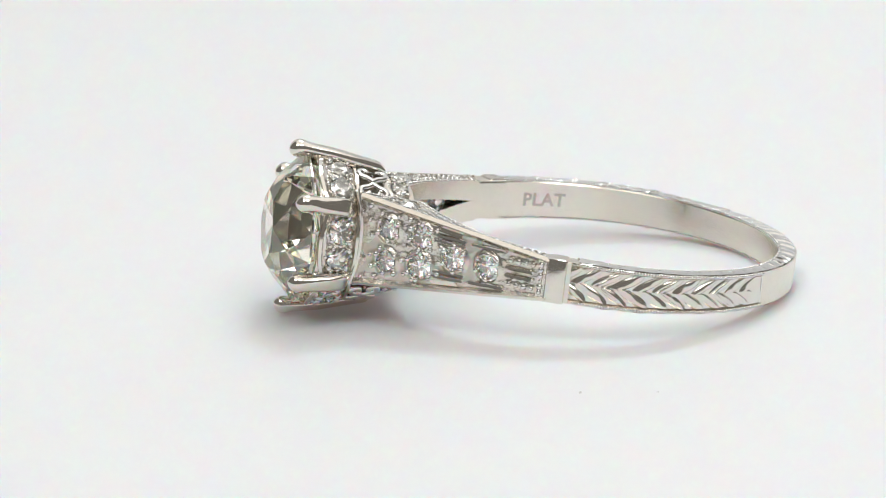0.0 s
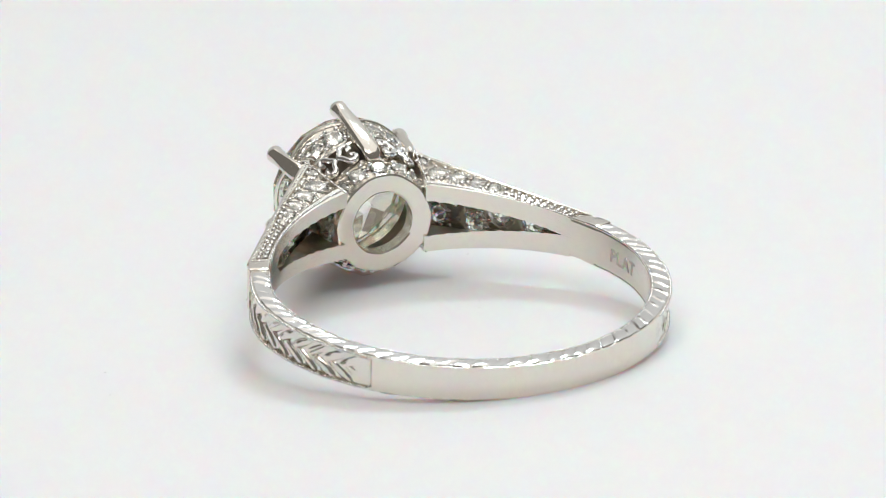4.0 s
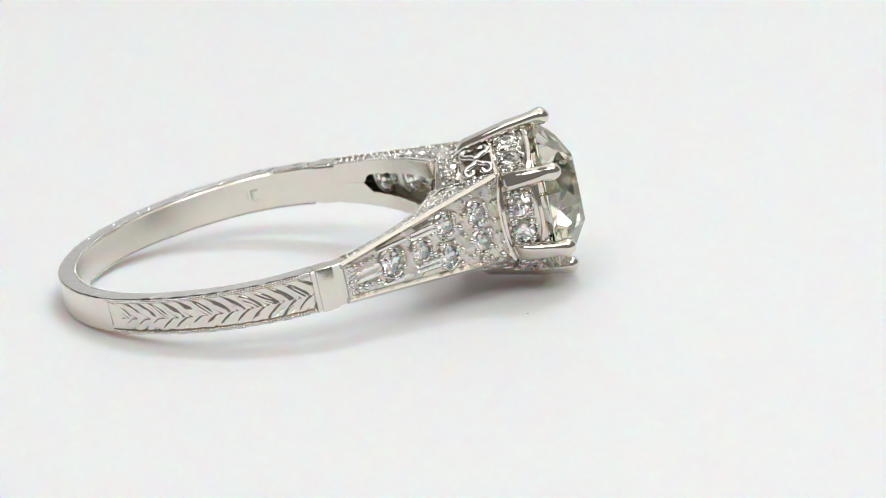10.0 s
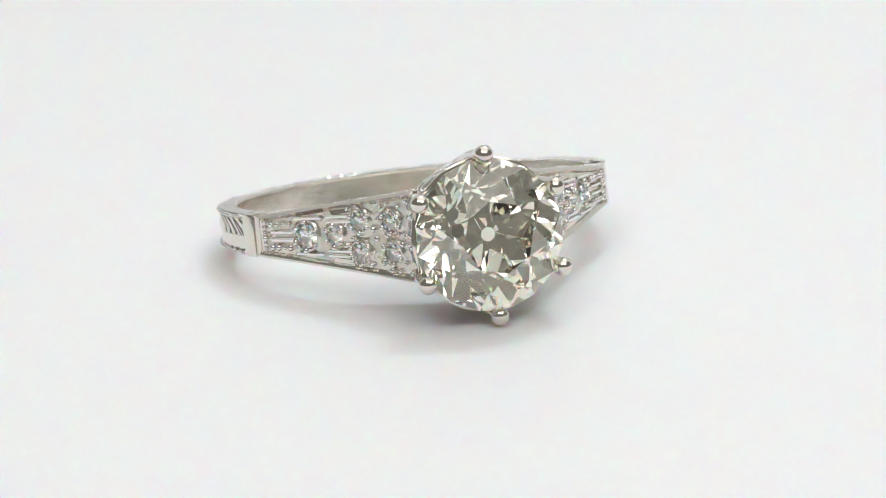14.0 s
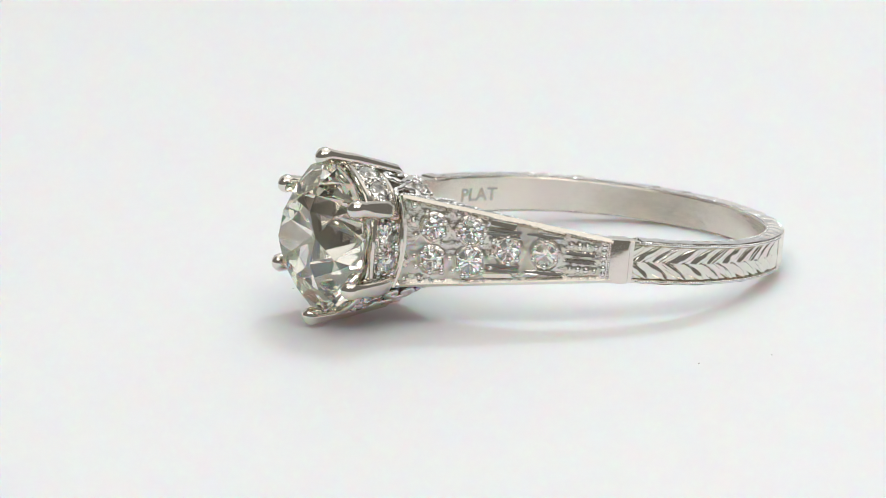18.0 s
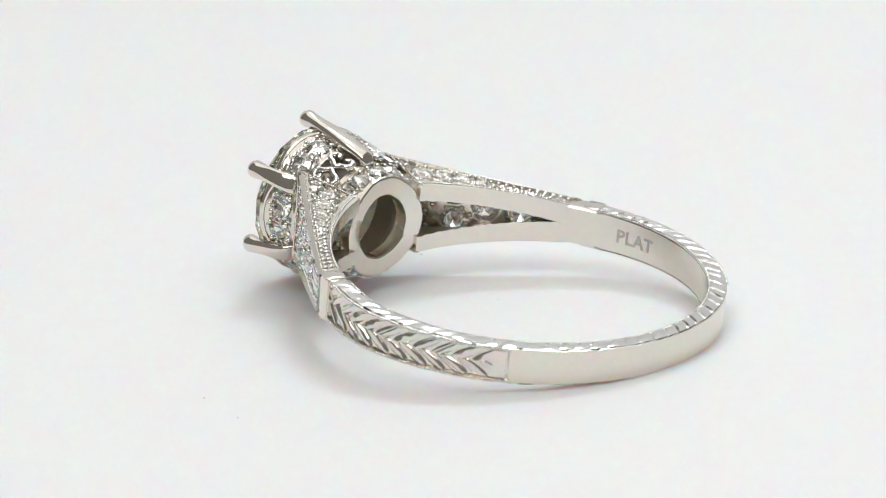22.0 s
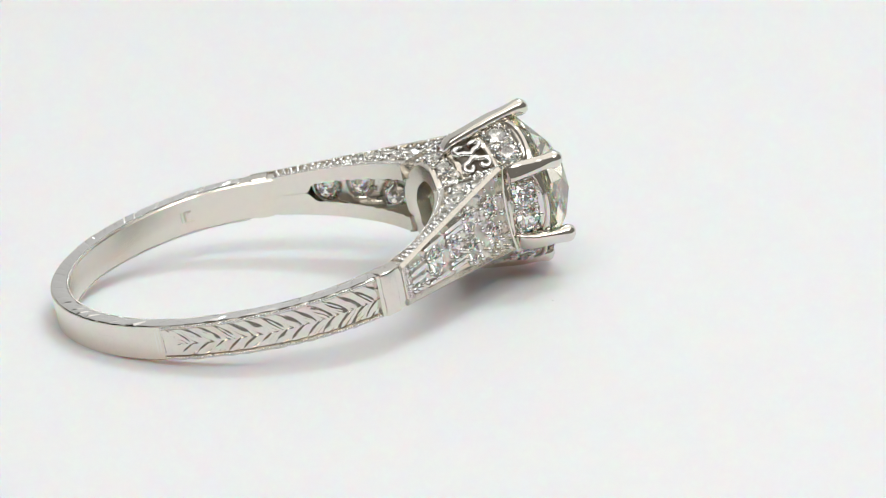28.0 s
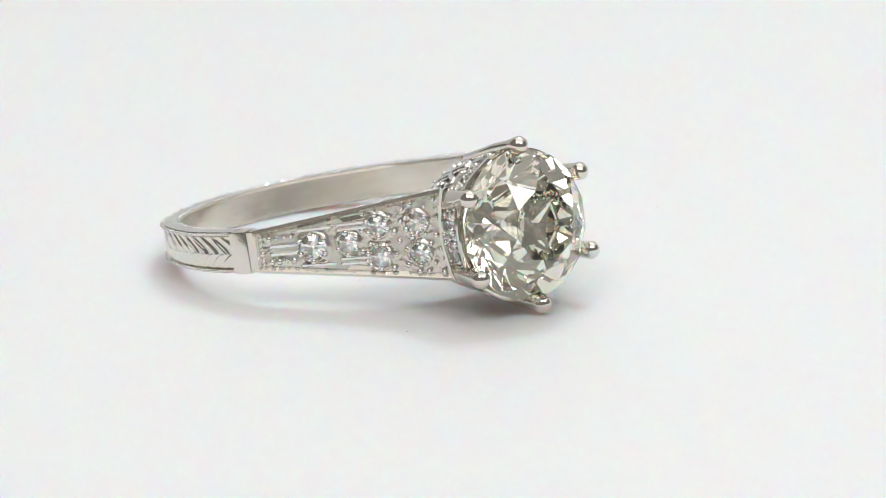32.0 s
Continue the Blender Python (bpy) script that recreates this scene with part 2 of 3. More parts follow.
def build_shank():
    bm = bmesh.new()
    rings = []
    for k in range(195):
        a = 62.6 + 234.8 * k / 194
        h = half_width(a)
        d = abs(turned(a))
        sunk = 0.22 * (1 - ease((d - (129.9 if turned(a) > 0 else 136.7)) / 1.0))
        bare = 1 - ease((d - (70.6 if turned(a) > 0 else 73.4)) / 0.6)
        top = ROUT - 0.12 * bare
        h -= 0.05 * bare
        wave = 0.012 * math.sin(k * 1.9) + 0.008 * math.sin(k * 0.73)
        rows = [(RIN, h - 0.10), (RIN + 0.05, h - 0.03), (RIN + 0.14, h + wave), (top - 0.06, h + wave), (top - 0.01, h - 0.02), (top, h - 0.05), (top, h - 0.13), (top - sunk, h - 0.16)]
        rings.append([polar(r, a, z) for r, z in rows] + [polar(r, a, -z) for r, z in rows[::-1]])
    loft(bm, rings)
    shank = part("shank", bm, BRUSHED, ring, "plain polished platinum band, softly worn", 28)
    # wheat-ear engraving: two panels of satin metal with slanting cuts that leave leaves between them
    for side, last in ((1, 130.6), (-1, 137.4)):
        cuts = []
        for up in (1, -1):
            for k in range(-2, 13):
                s0 = (74.2 + 5.05 * k + random.uniform(-0.4, 0.4)) / 6.2
                tip = 0.73 + random.uniform(-0.05, 0.04)
                cuts.append((s0, up * 0.05, s0 + 1.18 + random.uniform(-0.1, 0.1), up * tip, random.uniform(0.06, 0.105), random.uniform(0.08, 0.16)))
                if k % 3 != 1:
                    m = random.uniform(0.30, 0.45)
                    cuts.append((s0 + 0.30, up * 0.10, s0 + 0.30 + m, up * (0.10 + 0.62 * m), random.uniform(0.04, 0.07), random.uniform(0.05, 0.10)))
                # a short deep notch at the border between two leaves
                cuts.append((s0 + 0.86, up * 0.66, s0 + 1.02, up * 0.72, random.uniform(0.09, 0.14), random.uniform(0.10, 0.17)))
                cuts.append((s0, up * 0.02, s0 + 0.82, up * 0.02, 0.03, random.uniform(0.02, 0.05)))
        seg = np.array(cuts)
        tilt = np.random.uniform(-0.035, 0.035, (2, 40))
        size = np.random.uniform(0.75, 1.15, (2, 40))
        us, vs = np.linspace(71.4 if side > 0 else 74.2, last + 0.7, 370), np.linspace(-1, 1, 57)
        bm = bmesh.new()
        rows = []
        for u in us:
            h = half_width(u) - 0.15
            z = vs * h
            px = np.full_like(z, u / 6.2)
            # full crisp leaves on one side, each a rounded ridge between two grooves; worn shallow ones on the other
            mid, lean, pitch, bold = (0.0, 1.45, 0.90, 1.0) if side > 0 else (-0.10, 1.15, 0.72, 0.68)
            v = np.abs(z - mid) / 0.72
            row_of = (z > mid).astype(int)
            leaf = (px - lean * np.abs(z - mid) - 11.6 + 0.28 * row_of) / pitch + 6
            n = np.clip(np.floor(leaf).astype(int), 0, 39)
            d = leaf - np.floor(leaf) - 0.5
            wide = 0.46 * np.clip(np.sin(np.pi * np.clip(0.16 + 0.80 * v, 0, 1)), 0.08, 1) ** 0.6 * np.minimum(1, size[row_of, n])
            body = np.clip(1 - (d / wide) ** 2, 0, 1) ** 0.7
            vein = 0.035 * np.exp(-((d + 0.10) / 0.05) ** 2) * (n % 3 == 1)
            deep = bold * (0.105 - body * (0.085 + 0.7 * tilt[row_of, n] + 0.06 * d) + vein)
            deep = deep * (1 - 0.8 * ease((u - last + 7.0) / 5.0)) * (1 - ease((u - last + 0.9) / 0.8))
            if side < 0:
                near = seg[(seg[:, 0] < px[0] + 0.3) & (seg[:, 2] > px[0] - 0.3)]
                for x0, z0, x1, z1, broad, depth in near:
                    dx, dz = x1 - x0, z1 - z0
                    zz = z + 0.12
                    q = np.clip(((px - x0) * dx + (zz - z0) * dz) / (dx * dx + dz * dz), 0, 1)
                    d = np.hypot(px - x0 - q * dx, zz - z0 - q * dz)
                    taper = 0.45 + 0.55 * np.sin(np.pi * (0.1 + 0.8 * q))
                    deep = np.maximum(deep, 0.26 * depth * taper * np.clip(1 - d / (0.75 * broad * taper), 0, 1))
            deep = deep + 0.05 * ease((u - last) / 0.5)
            edge = 0.09 * np.clip((np.abs(vs) - 0.95) / 0.05, 0, 1)
            row = []
            for k in range(57):
                lift = -0.02 - deep[k] - edge[k] + 0.03 * noise.noise(Vector((u * 0.4, z[k] * 2.5, side)))
                row.append(bm.verts.new(polar(ROUT + lift, side * u, z[k])))
            rows.append(row)
        for one, two in zip(rows, rows[1:]):
            for k in range(56):
                bm.faces.new((one[k], two[k], two[k + 1], one[k + 1]) if side > 0 else (one[k + 1], two[k + 1], two[k], one[k]))
        bmesh.ops.recalc_face_normals(bm, faces=bm.faces)
        part("engraved_panel", bm, ENGRAVED, shank, "satin panel engraved with wheat-ear leaves", 40)
        for a in ((last,) if side > 0 else (last, last + 1.0, last + 1.9)):
            bm = bmesh.new()
            h = half_width(a)
            tube(bm, [polar(ROUT - 0.02, side * a, -h + 0.05), polar(ROUT - 0.01, side * a, 0), polar(ROUT - 0.02, side * a, h - 0.05)], 0.026, 6)
            part("panel_line", bm, CUT, shank)
    # milgrain along both borders of each panel and along the inner upper edge
    bm = bmesh.new()
    for side in (1, -1):
        for k in range(74):
            a = 73 + 57.5 * k / 73 if side > 0 else 75 + 62.0 * k / 73
            for up in (1, -1):
                add_bead(bm, polar(ROUT + 0.01, side * a, up * (half_width(a) - 0.07)), 0.080 * random.uniform(0.8, 1.1))
    for k in range(220):
        a = 73 + 214 * k / 219
        for up in (1, -1):
            add_bead(bm, polar(RIN + 0.065, a, up * (half_width(a) + 0.0)), 0.074 * random.uniform(0.75, 1.1))
    tagged(part("milgrain", bm, CUT, shank, "rows of fine beaded edging", 60), kind="stuff")
    # bright-cut leaves along both flat edges of the band
    for up in (1, -1):
        bm = bmesh.new()
        rows = []
        # each leaf: where it begins, how tall it stands and how it leans
        starts, at = [], -0.8
        while at < 34:
            starts.append(at)
            at += random.uniform(0.52, 0.86)
        tall = [random.uniform(0.6, 1.3) for _ in starts]
        lean = [random.uniform(-0.07, 0.07) for _ in starts]
        for q in range(1000):
            a = 73.4 + 213.2 * q / 999
            row = []
            for k in range(9):
                w = 0.11 + 0.66 * k / 8
                along = radians(a - 73.4) * 8.8 + up * 0.85 * (w - 0.44)
                n = max(j for j in range(len(starts)) if starts[j] <= along)
                f = (along - starts[n]) / (starts[n + 1] - starts[n]) if n + 1 < len(starts) else 0.5
                ridge = max(0.0, 1 - ((f - 0.35) / 0.65) ** 2) * (1 - 0.7 * (abs(w - 0.44) / 0.36) ** 3)
                lift = 0.004 + 0.085 * tall[n] * ridge + lean[n] * (w - 0.44) * ridge
                row.append(bm.verts.new(polar(RIN + w, a, up * (half_width(a) + lift))))
            rows.append(row)
        for one, two in zip(rows, rows[1:]):
            for k in range(8):
                bm.faces.new((one[k], two[k], two[k + 1], one[k + 1]))
        part("engraved_edge", bm, CUT, shank, "bright-cut leaves along the edge of the band", 30)
    return shank


# the collars' first and last angle from the head
COLLAR = {1: (64.7, 70.4), -1: (67.9, 73.2)}


def build_collar_block(side):
    bm = bmesh.new()
    rings = []
    first, last = COLLAR[side]
    for a, grow in ((first, -0.05), (first + 0.2, 0.03), (first + 0.6, 0.06), (last - 0.9, 0.06), (last - 0.3, 0.03), (last, -0.05)):
        h = 0.95 + grow * 0.5
        ro = ROUT + 0.10 + grow
        rows = [(RIN + 0.07, h - 0.06), (RIN + 0.10, h - 0.02), (RIN + 0.18, h), (ro - 0.1, h), (ro - 0.02, h - 0.04), (ro, h - 0.12)]
        rings.append([polar(r, side * a, z) for r, z in rows] + [polar(r, side * a, -z) for r, z in rows[::-1]])
    loft(bm, rings)
    block = part("collar_block", bm, PLATINUM, ring, "plain raised collar between shoulder and band", 35)
    for a0, a1, sink in ((first - 2.2 if side > 0 else first - 4.6, first + 0.1, 0.03), (last - 0.2, last + 1.1, 0.04)):
        bm = bmesh.new()
        rings = []
        for a in (a0, a1):
            h = 0.95 - sink
            rows = [(RIN + 0.08, h - 0.03), (RIN + 0.12, h), (ROUT + 0.06 - sink, h), (ROUT + 0.10 - sink, h - 0.05)]
            rings.append([polar(r, side * a, z) for r, z in rows] + [polar(r, side * a, -z) for r, z in rows[::-1]])
        loft(bm, rings)
        part("collar_rib", bm, PLATINUM, block)


# ---- shoulders ----
OUT0, OUT1 = Vector((3.62, 8.36)), Vector((11.0, 2.75))
FACE_T = (OUT1 - OUT0).normalized()
FACE_N = Vector((-FACE_T.y, FACE_T.x))
RIM = 0.27
CHAMFER = 0.15
STONE = mesh_of("small_diamond", small_brilliant(8), MELEE)
GRAIN = bead_mesh("setting_bead", CUT)


def shoulder_section(s):
    """Outer and inner point of the plan and their half widths, from the collar (0) to the head (1)."""
    o = OUT0.lerp(OUT1, s)
    phi = 62.8 - 49.3 * s
    i = polar(RIN + 0.20 * s * s, phi, 0) - Vector((0, 0.20, 0))
    return o, Vector((i.x, i.y)), 0.95 + 1.13 * s, 0.91 + 0.72 * s ** 1.1


def side_z(side, s):
    return 0.12 * side - 0.10 * s


def spot(side, p, z, s):
    return Vector((p.x, side * p.y + 0.20 * (1 - s * s), z + side_z(side, s)))


def slope(side, up, s):
    """The slanting upper or lower side of a shoulder: outer point, way inwards, normal."""
    o, i, w, wi = shoulder_section(s)
    o2, i2, w2, wi2 = shoulder_section(s - 0.02)
    po, pi, po2 = spot(side, o - FACE_N * CHAMFER, up * w, s), spot(side, i, up * wi, s), spot(side, o2 - FACE_N * CHAMFER, up * w2, s - 0.02)
    n = (pi - po).cross(po2 - po).normalized()
    return po, pi - po, n if n.z * up > 0 else -n, po2 - po


def on_face(side, x, z, lift=0.0):
    """A point of the flat outer face of a shoulder, with its normal."""
    s = (x - OUT0.x) / (OUT1.x - OUT0.x)
    p = OUT0.lerp(OUT1, s) + FACE_N * lift
    return spot(side, p, z, s), Vector((FACE_N.x, side * FACE_N.y, 0))


def set_stone(parent, at, n, along, r, beads=4, turn=45, grain=0.10):
    base = facing(at, n, along)
    m = base @ pose(0, 0, 0, random.uniform(-4, 4), random.uniform(-4, 4), random.uniform(0, 45))
    piece("small_diamond", STONE, m @ Matrix.Diagonal((r, r, r, 1)), parent)
    for k in range(beads):
        a = radians(turn + 360 * k / beads + random.uniform(-6, 6))
        g = grain * random.uniform(0.85, 1.15)
        p = base @ Vector(((r + g * 0.35) * math.cos(a), (r + g * 0.35) * math.sin(a), 0.04))
        piece("setting_bead", GRAIN, Matrix.Translation(p) @ Matrix.Diagonal((g, g, g, 1)), parent)


FACE_STONES = {1: ((9.75, 0.74, 0.47), (9.75, -0.72, 0.46), (8.50, 0.70, 0.52), (8.46, -0.64, 0.56), (7.20, 0.02, 0.50), (5.92, 0.0, 0.50)),
               -1: ((9.78, 0.66, 0.46), (9.78, -0.72, 0.45), (8.32, 0.68, 0.47), (8.24, -0.74, 0.48), (7.12, 0.0, 0.45), (5.80, 0.0, 0.60))}


def relief(name, parent, place, us, vs, stones, grains, floor, label, closed=False):
    """Tooled metal: raised round every stone and grain, pierced under each stone. place(u, v, lift) gives a point."""
    bm = bmesh.new()
    rows = []
    for u in us:
        row = []
        base = [place(u, v, 0.0) for v in vs]
        mid, reach = base[len(base) // 2], (base[0] - base[-1]).length * 0.5
        near = [g for g in grains if (g - mid).length < reach + 0.35]
        pits = [(c, r) for c, r in stones if (c - mid).length < reach + r + 0.4]
        for v, p in zip(vs, base):
            up = floor + 0.016 * noise.noise(p * 3.2) + 0.010 * noise.noise(p * 9)
            for g in near:
                up += 0.05 * math.exp(-(p - g).length_squared / 0.012)
            for c, r in pits:
                d = (p - c).length - r
                up = max(up, floor + 0.13 * math.exp(-((d - 0.06) / 0.09) ** 2))
                if d < -0.01:
                    up = -0.34
                if d < -0.07:
                    up = None
                    break
            row.append(bm.verts.new(place(u, v, min(up, -0.03))) if up is not None else None)
        rows.append(row)
    n = len(rows)
    for q in range(n if closed else n - 1):
        one, two = rows[q], rows[(q + 1) % n]
        for k in range(len(vs) - 1):
            four = (one[k], two[k], two[k + 1], one[k + 1])
            if None not in four:
                bm.faces.new(four)
    bmesh.ops.recalc_face_normals(bm, faces=bm.faces)
    return part(name, bm, FIELD, parent, label, 50)


def build_shoulder(side):
    bm = bmesh.new()
    for up in (1, -1):
        rings = []
        for k in range(33):
            s = k / 32
            o, i, w, wi = shoulder_section(s)
            po, e, n, _ = slope(side, up, s)
            d = 0.10 + 0.40 * ease((s - 0.43) / 0.04)
            if s < 0.03 or s > 0.97:
                d = 0.0
            slot = max(0.004, 0.94 * (s - 0.06)) if side < 0 else 0.004 + 0.90 * ease((s - 0.21) / 0.06) * (0.28 + 0.72 * s)
            if 0.1 < slot:
                slot += 0.045 * noise.noise(Vector((k * 0.9, side * 3.0, up * 2.0))) + 0.03 * math.sin(k * 2.3 + up)
            inn = -FACE_N
            low = RIM + 0.02 + 0.42 * ease(s / 0.8)
            sec = [po, po + e * 0.10, po + e * 0.10 - n * d, po + e * 0.84 - n * d, po + e * 0.84, po + e,
                   spot(side, i, up * slot, s), spot(side, o + inn * 0.5, up * max(slot, w - low), s), spot(side, o + inn * 0.24, up * (w - RIM - 0.10), s), spot(side, o, up * (w - 0.13), s)]
            rings.append(sec)
        before = len(bm.faces)
        loft(bm, rings)
        bm.faces.ensure_lookup_table()
        # the inner faces of the hollow get a darker, rougher metal
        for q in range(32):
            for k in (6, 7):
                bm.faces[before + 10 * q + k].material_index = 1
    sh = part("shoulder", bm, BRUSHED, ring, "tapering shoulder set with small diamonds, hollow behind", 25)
    sh.data.materials.append(HOLLOW)
    along = Vector((FACE_T.x, side * FACE_T.y, 0))
    for x, z, r in FACE_STONES[side]:
        at, n = on_face(side, x, z, -0.10)
        set_stone(sh, at, n, along, r, 6, 30, 0.13)
    # a crowd of raised grains fills the field round the stones, and rows of them the narrow end
    grains = [(3.9, z) for z in (0.6, -0.6, 0.36, -0.36, 0.12, -0.12)] + [(x, z) for x in (4.2, 4.48, 4.76, 5.04) for z in (0.52, -0.52)]
    for _ in range(5000):
        x, z = random.uniform(7.65, 10.8), random.uniform(-1.75, 1.75)
        clear = all(math.hypot((x - u) / FACE_T.x, z - v) > r + 0.07 for u, v, r in FACE_STONES[side])
        if clear and abs(z) < 0.95 + 1.13 * (x - OUT0.x) / 7.38 - RIM - 0.08 and all(math.hypot((x - u) / FACE_T.x, z - v) > 0.46 for u, v in grains):
            grains.append((x, z))
    def face_place(x, v, lift):
        h = 0.95 + 1.13 * (x - OUT0.x) / (OUT1.x - OUT0.x) - RIM + 0.04
        return on_face(side, x, h * v, lift)[0]

    relief("tooled_field", sh, face_place, [3.56 + 7.34 * q / 150 for q in range(151)], [k / 28 - 1 for k in range(57)],
           [(on_face(side, x, z)[0], r) for x, z, r in FACE_STONES[side]], [on_face(side, x, z)[0] for x, z in grains], -0.20, "tooled metal field between the small diamonds")
    for x, z in grains:
        at, n = on_face(side, x, z, -0.11)
        g = 0.13 * random.uniform(0.7, 1.2)
        piece("setting_bead", GRAIN, Matrix.Translation(at) @ Matrix.Diagonal((g, g, g, 1)), sh)
    # raised cut bars between the stones
    for x0, x1, z, r in ((6.75, 7.95, 0.64, 0.085), (6.75, 7.95, 0.86, 0.085), (6.75, 7.95, -0.64, 0.085), (6.75, 7.95, -0.86, 0.085),
                         (4.15, 5.25, 0.17, 0.095), (4.15, 5.25, -0.17, 0.095), (5.25, 6.6, 0.78, 0.09), (5.25, 6.6, -0.78, 0.09)):
        b = bmesh.new()
        (p, n), (q, _) = on_face(side, x0, z, -0.12), on_face(side, x1, z * 1.06, -0.12)
        tube(b, [p, p.lerp(q, 0.05), p.lerp(q, 0.5) + n * 0.01, p.lerp(q, 0.95), q], [0.03, r, r * 1.1, r, 0.03], 6)
        part("cut_bar", b, CUT, sh)
    # two polished ribs, bowed round the head, that close the face
    for off, drop, wide in ((0.0, 0.0, 0.10), (0.30, 0.10, 0.07)):
        b = bmesh.new()
        rows = []
        for q in range(17):
            z = -2.05 + 4.1 * q / 16
            bow = 0.26 * (1 - (z / 2.05) ** 2)
            c, n = on_face(side, 11.0 - bow + off * FACE_T.x, z, -drop)
            t = Vector((FACE_T.x, side * FACE_T.y, 0))
            rows.append([c - t * wide - n * 0.30, c - t * wide + n * 0.01, c - t * wide * 0.5 + n * 0.05, c + t * wide * 0.5 + n * 0.05, c + t * wide + n * 0.01, c + t * wide - n * 0.30])
        loft(b, rows)
        part("end_rib", b, PLATINUM, sh, "", 50)
    # small stones and beads on the upper and lower slopes
    for up in (1, -1):
        stones, dots = [], []
        for s, r, f in ((0.885, 0.50, 0.52), (0.755, 0.46, 0.48), (0.64, 0.40, 0.47), (0.54, 0.33, 0.47), (0.955, 0.26, 0.24)):
            po, e, n, t = slope(side, up, s)
            set_stone(sh, po + e * f - n * 0.05, n, t, r, 4, 45, 0.11)
            stones.append((po + e * f, r))
        for s in (0.49, 0.595, 0.695, 0.82, 0.93):
            po, e, n, t = slope(side, up, s)
            for f in (0.2, 0.34, 0.62, 0.76):
                p = po + e * f + t.normalized() * random.uniform(-0.12, 0.12)
                if all((p - c).length > r + 0.05 for c, r in stones):
                    dots.append(p)
                    g = random.uniform(0.09, 0.13)
                    piece("setting_bead", GRAIN, Matrix.Translation(p - n * 0.09) @ Matrix.Diagonal((g, g, g, 1)), sh)

        def slope_place(u, v, lift):
            po, e, n, t = slope(side, up, u)
            return po + e * v + n * lift

        relief("tooled_slope", sh, slope_place, [0.435 + 0.53 * q / 80 for q in range(81)], [0.105 + 0.73 * k / 24 for k in range(25)], stones, dots, -0.17, "tooled slope between the small diamonds")
        for k in range(11):
            s = 0.05 + 0.042 * k
            po, e, n, t = slope(side, up, s)
            for f in (0.30, 0.63):
                g = random.uniform(0.10, 0.14)
                piece("setting_bead", GRAIN, Matrix.Translation(po + e * f - n * 0.06) @ Matrix.Diagonal((g, g, g, 1)), sh)
    # milgrain along the edges
    b = bmesh.new()
    for up in (1, -1):
        for k in range(66):
            po, e, n, t = slope(side, up, 0.01 + 0.98 * k / 65)
            add_bead(b, po + e * 0.92, 0.066 * random.uniform(0.8, 1.1))
            add_bead(b, po + e * 0.05, 0.045 * random.uniform(0.8, 1.1))
        for k in range(32):
            po, e, n, t = slope(side, up, 0.985)
            add_bead(b, po + e * (k / 31), 0.055)
    for k in range(15):
        add_bead(b, on_face(side, 3.72, -0.72 + 1.44 * k / 14, -0.05)[0], 0.05)
    tagged(part("milgrain", b, CUT, sh, "rows of fine beaded edging", 60), kind="stuff")
    return sh


# ---- head ----
def radial(x, r, deg):
    """A point of the head, at an angle round its axis from +y towards +z."""
    return Vector((x, r * math.cos(radians(deg)), r * math.sin(radians(deg)) + ZH))


def round_way(x, r, deg):
    return Vector((x, r * math.cos(radians(deg)), r * math.sin(radians(deg))))


def lowered(bm):
    bmesh.ops.translate(bm, vec=(0, 0, ZH), verts=bm.verts)
    return bm


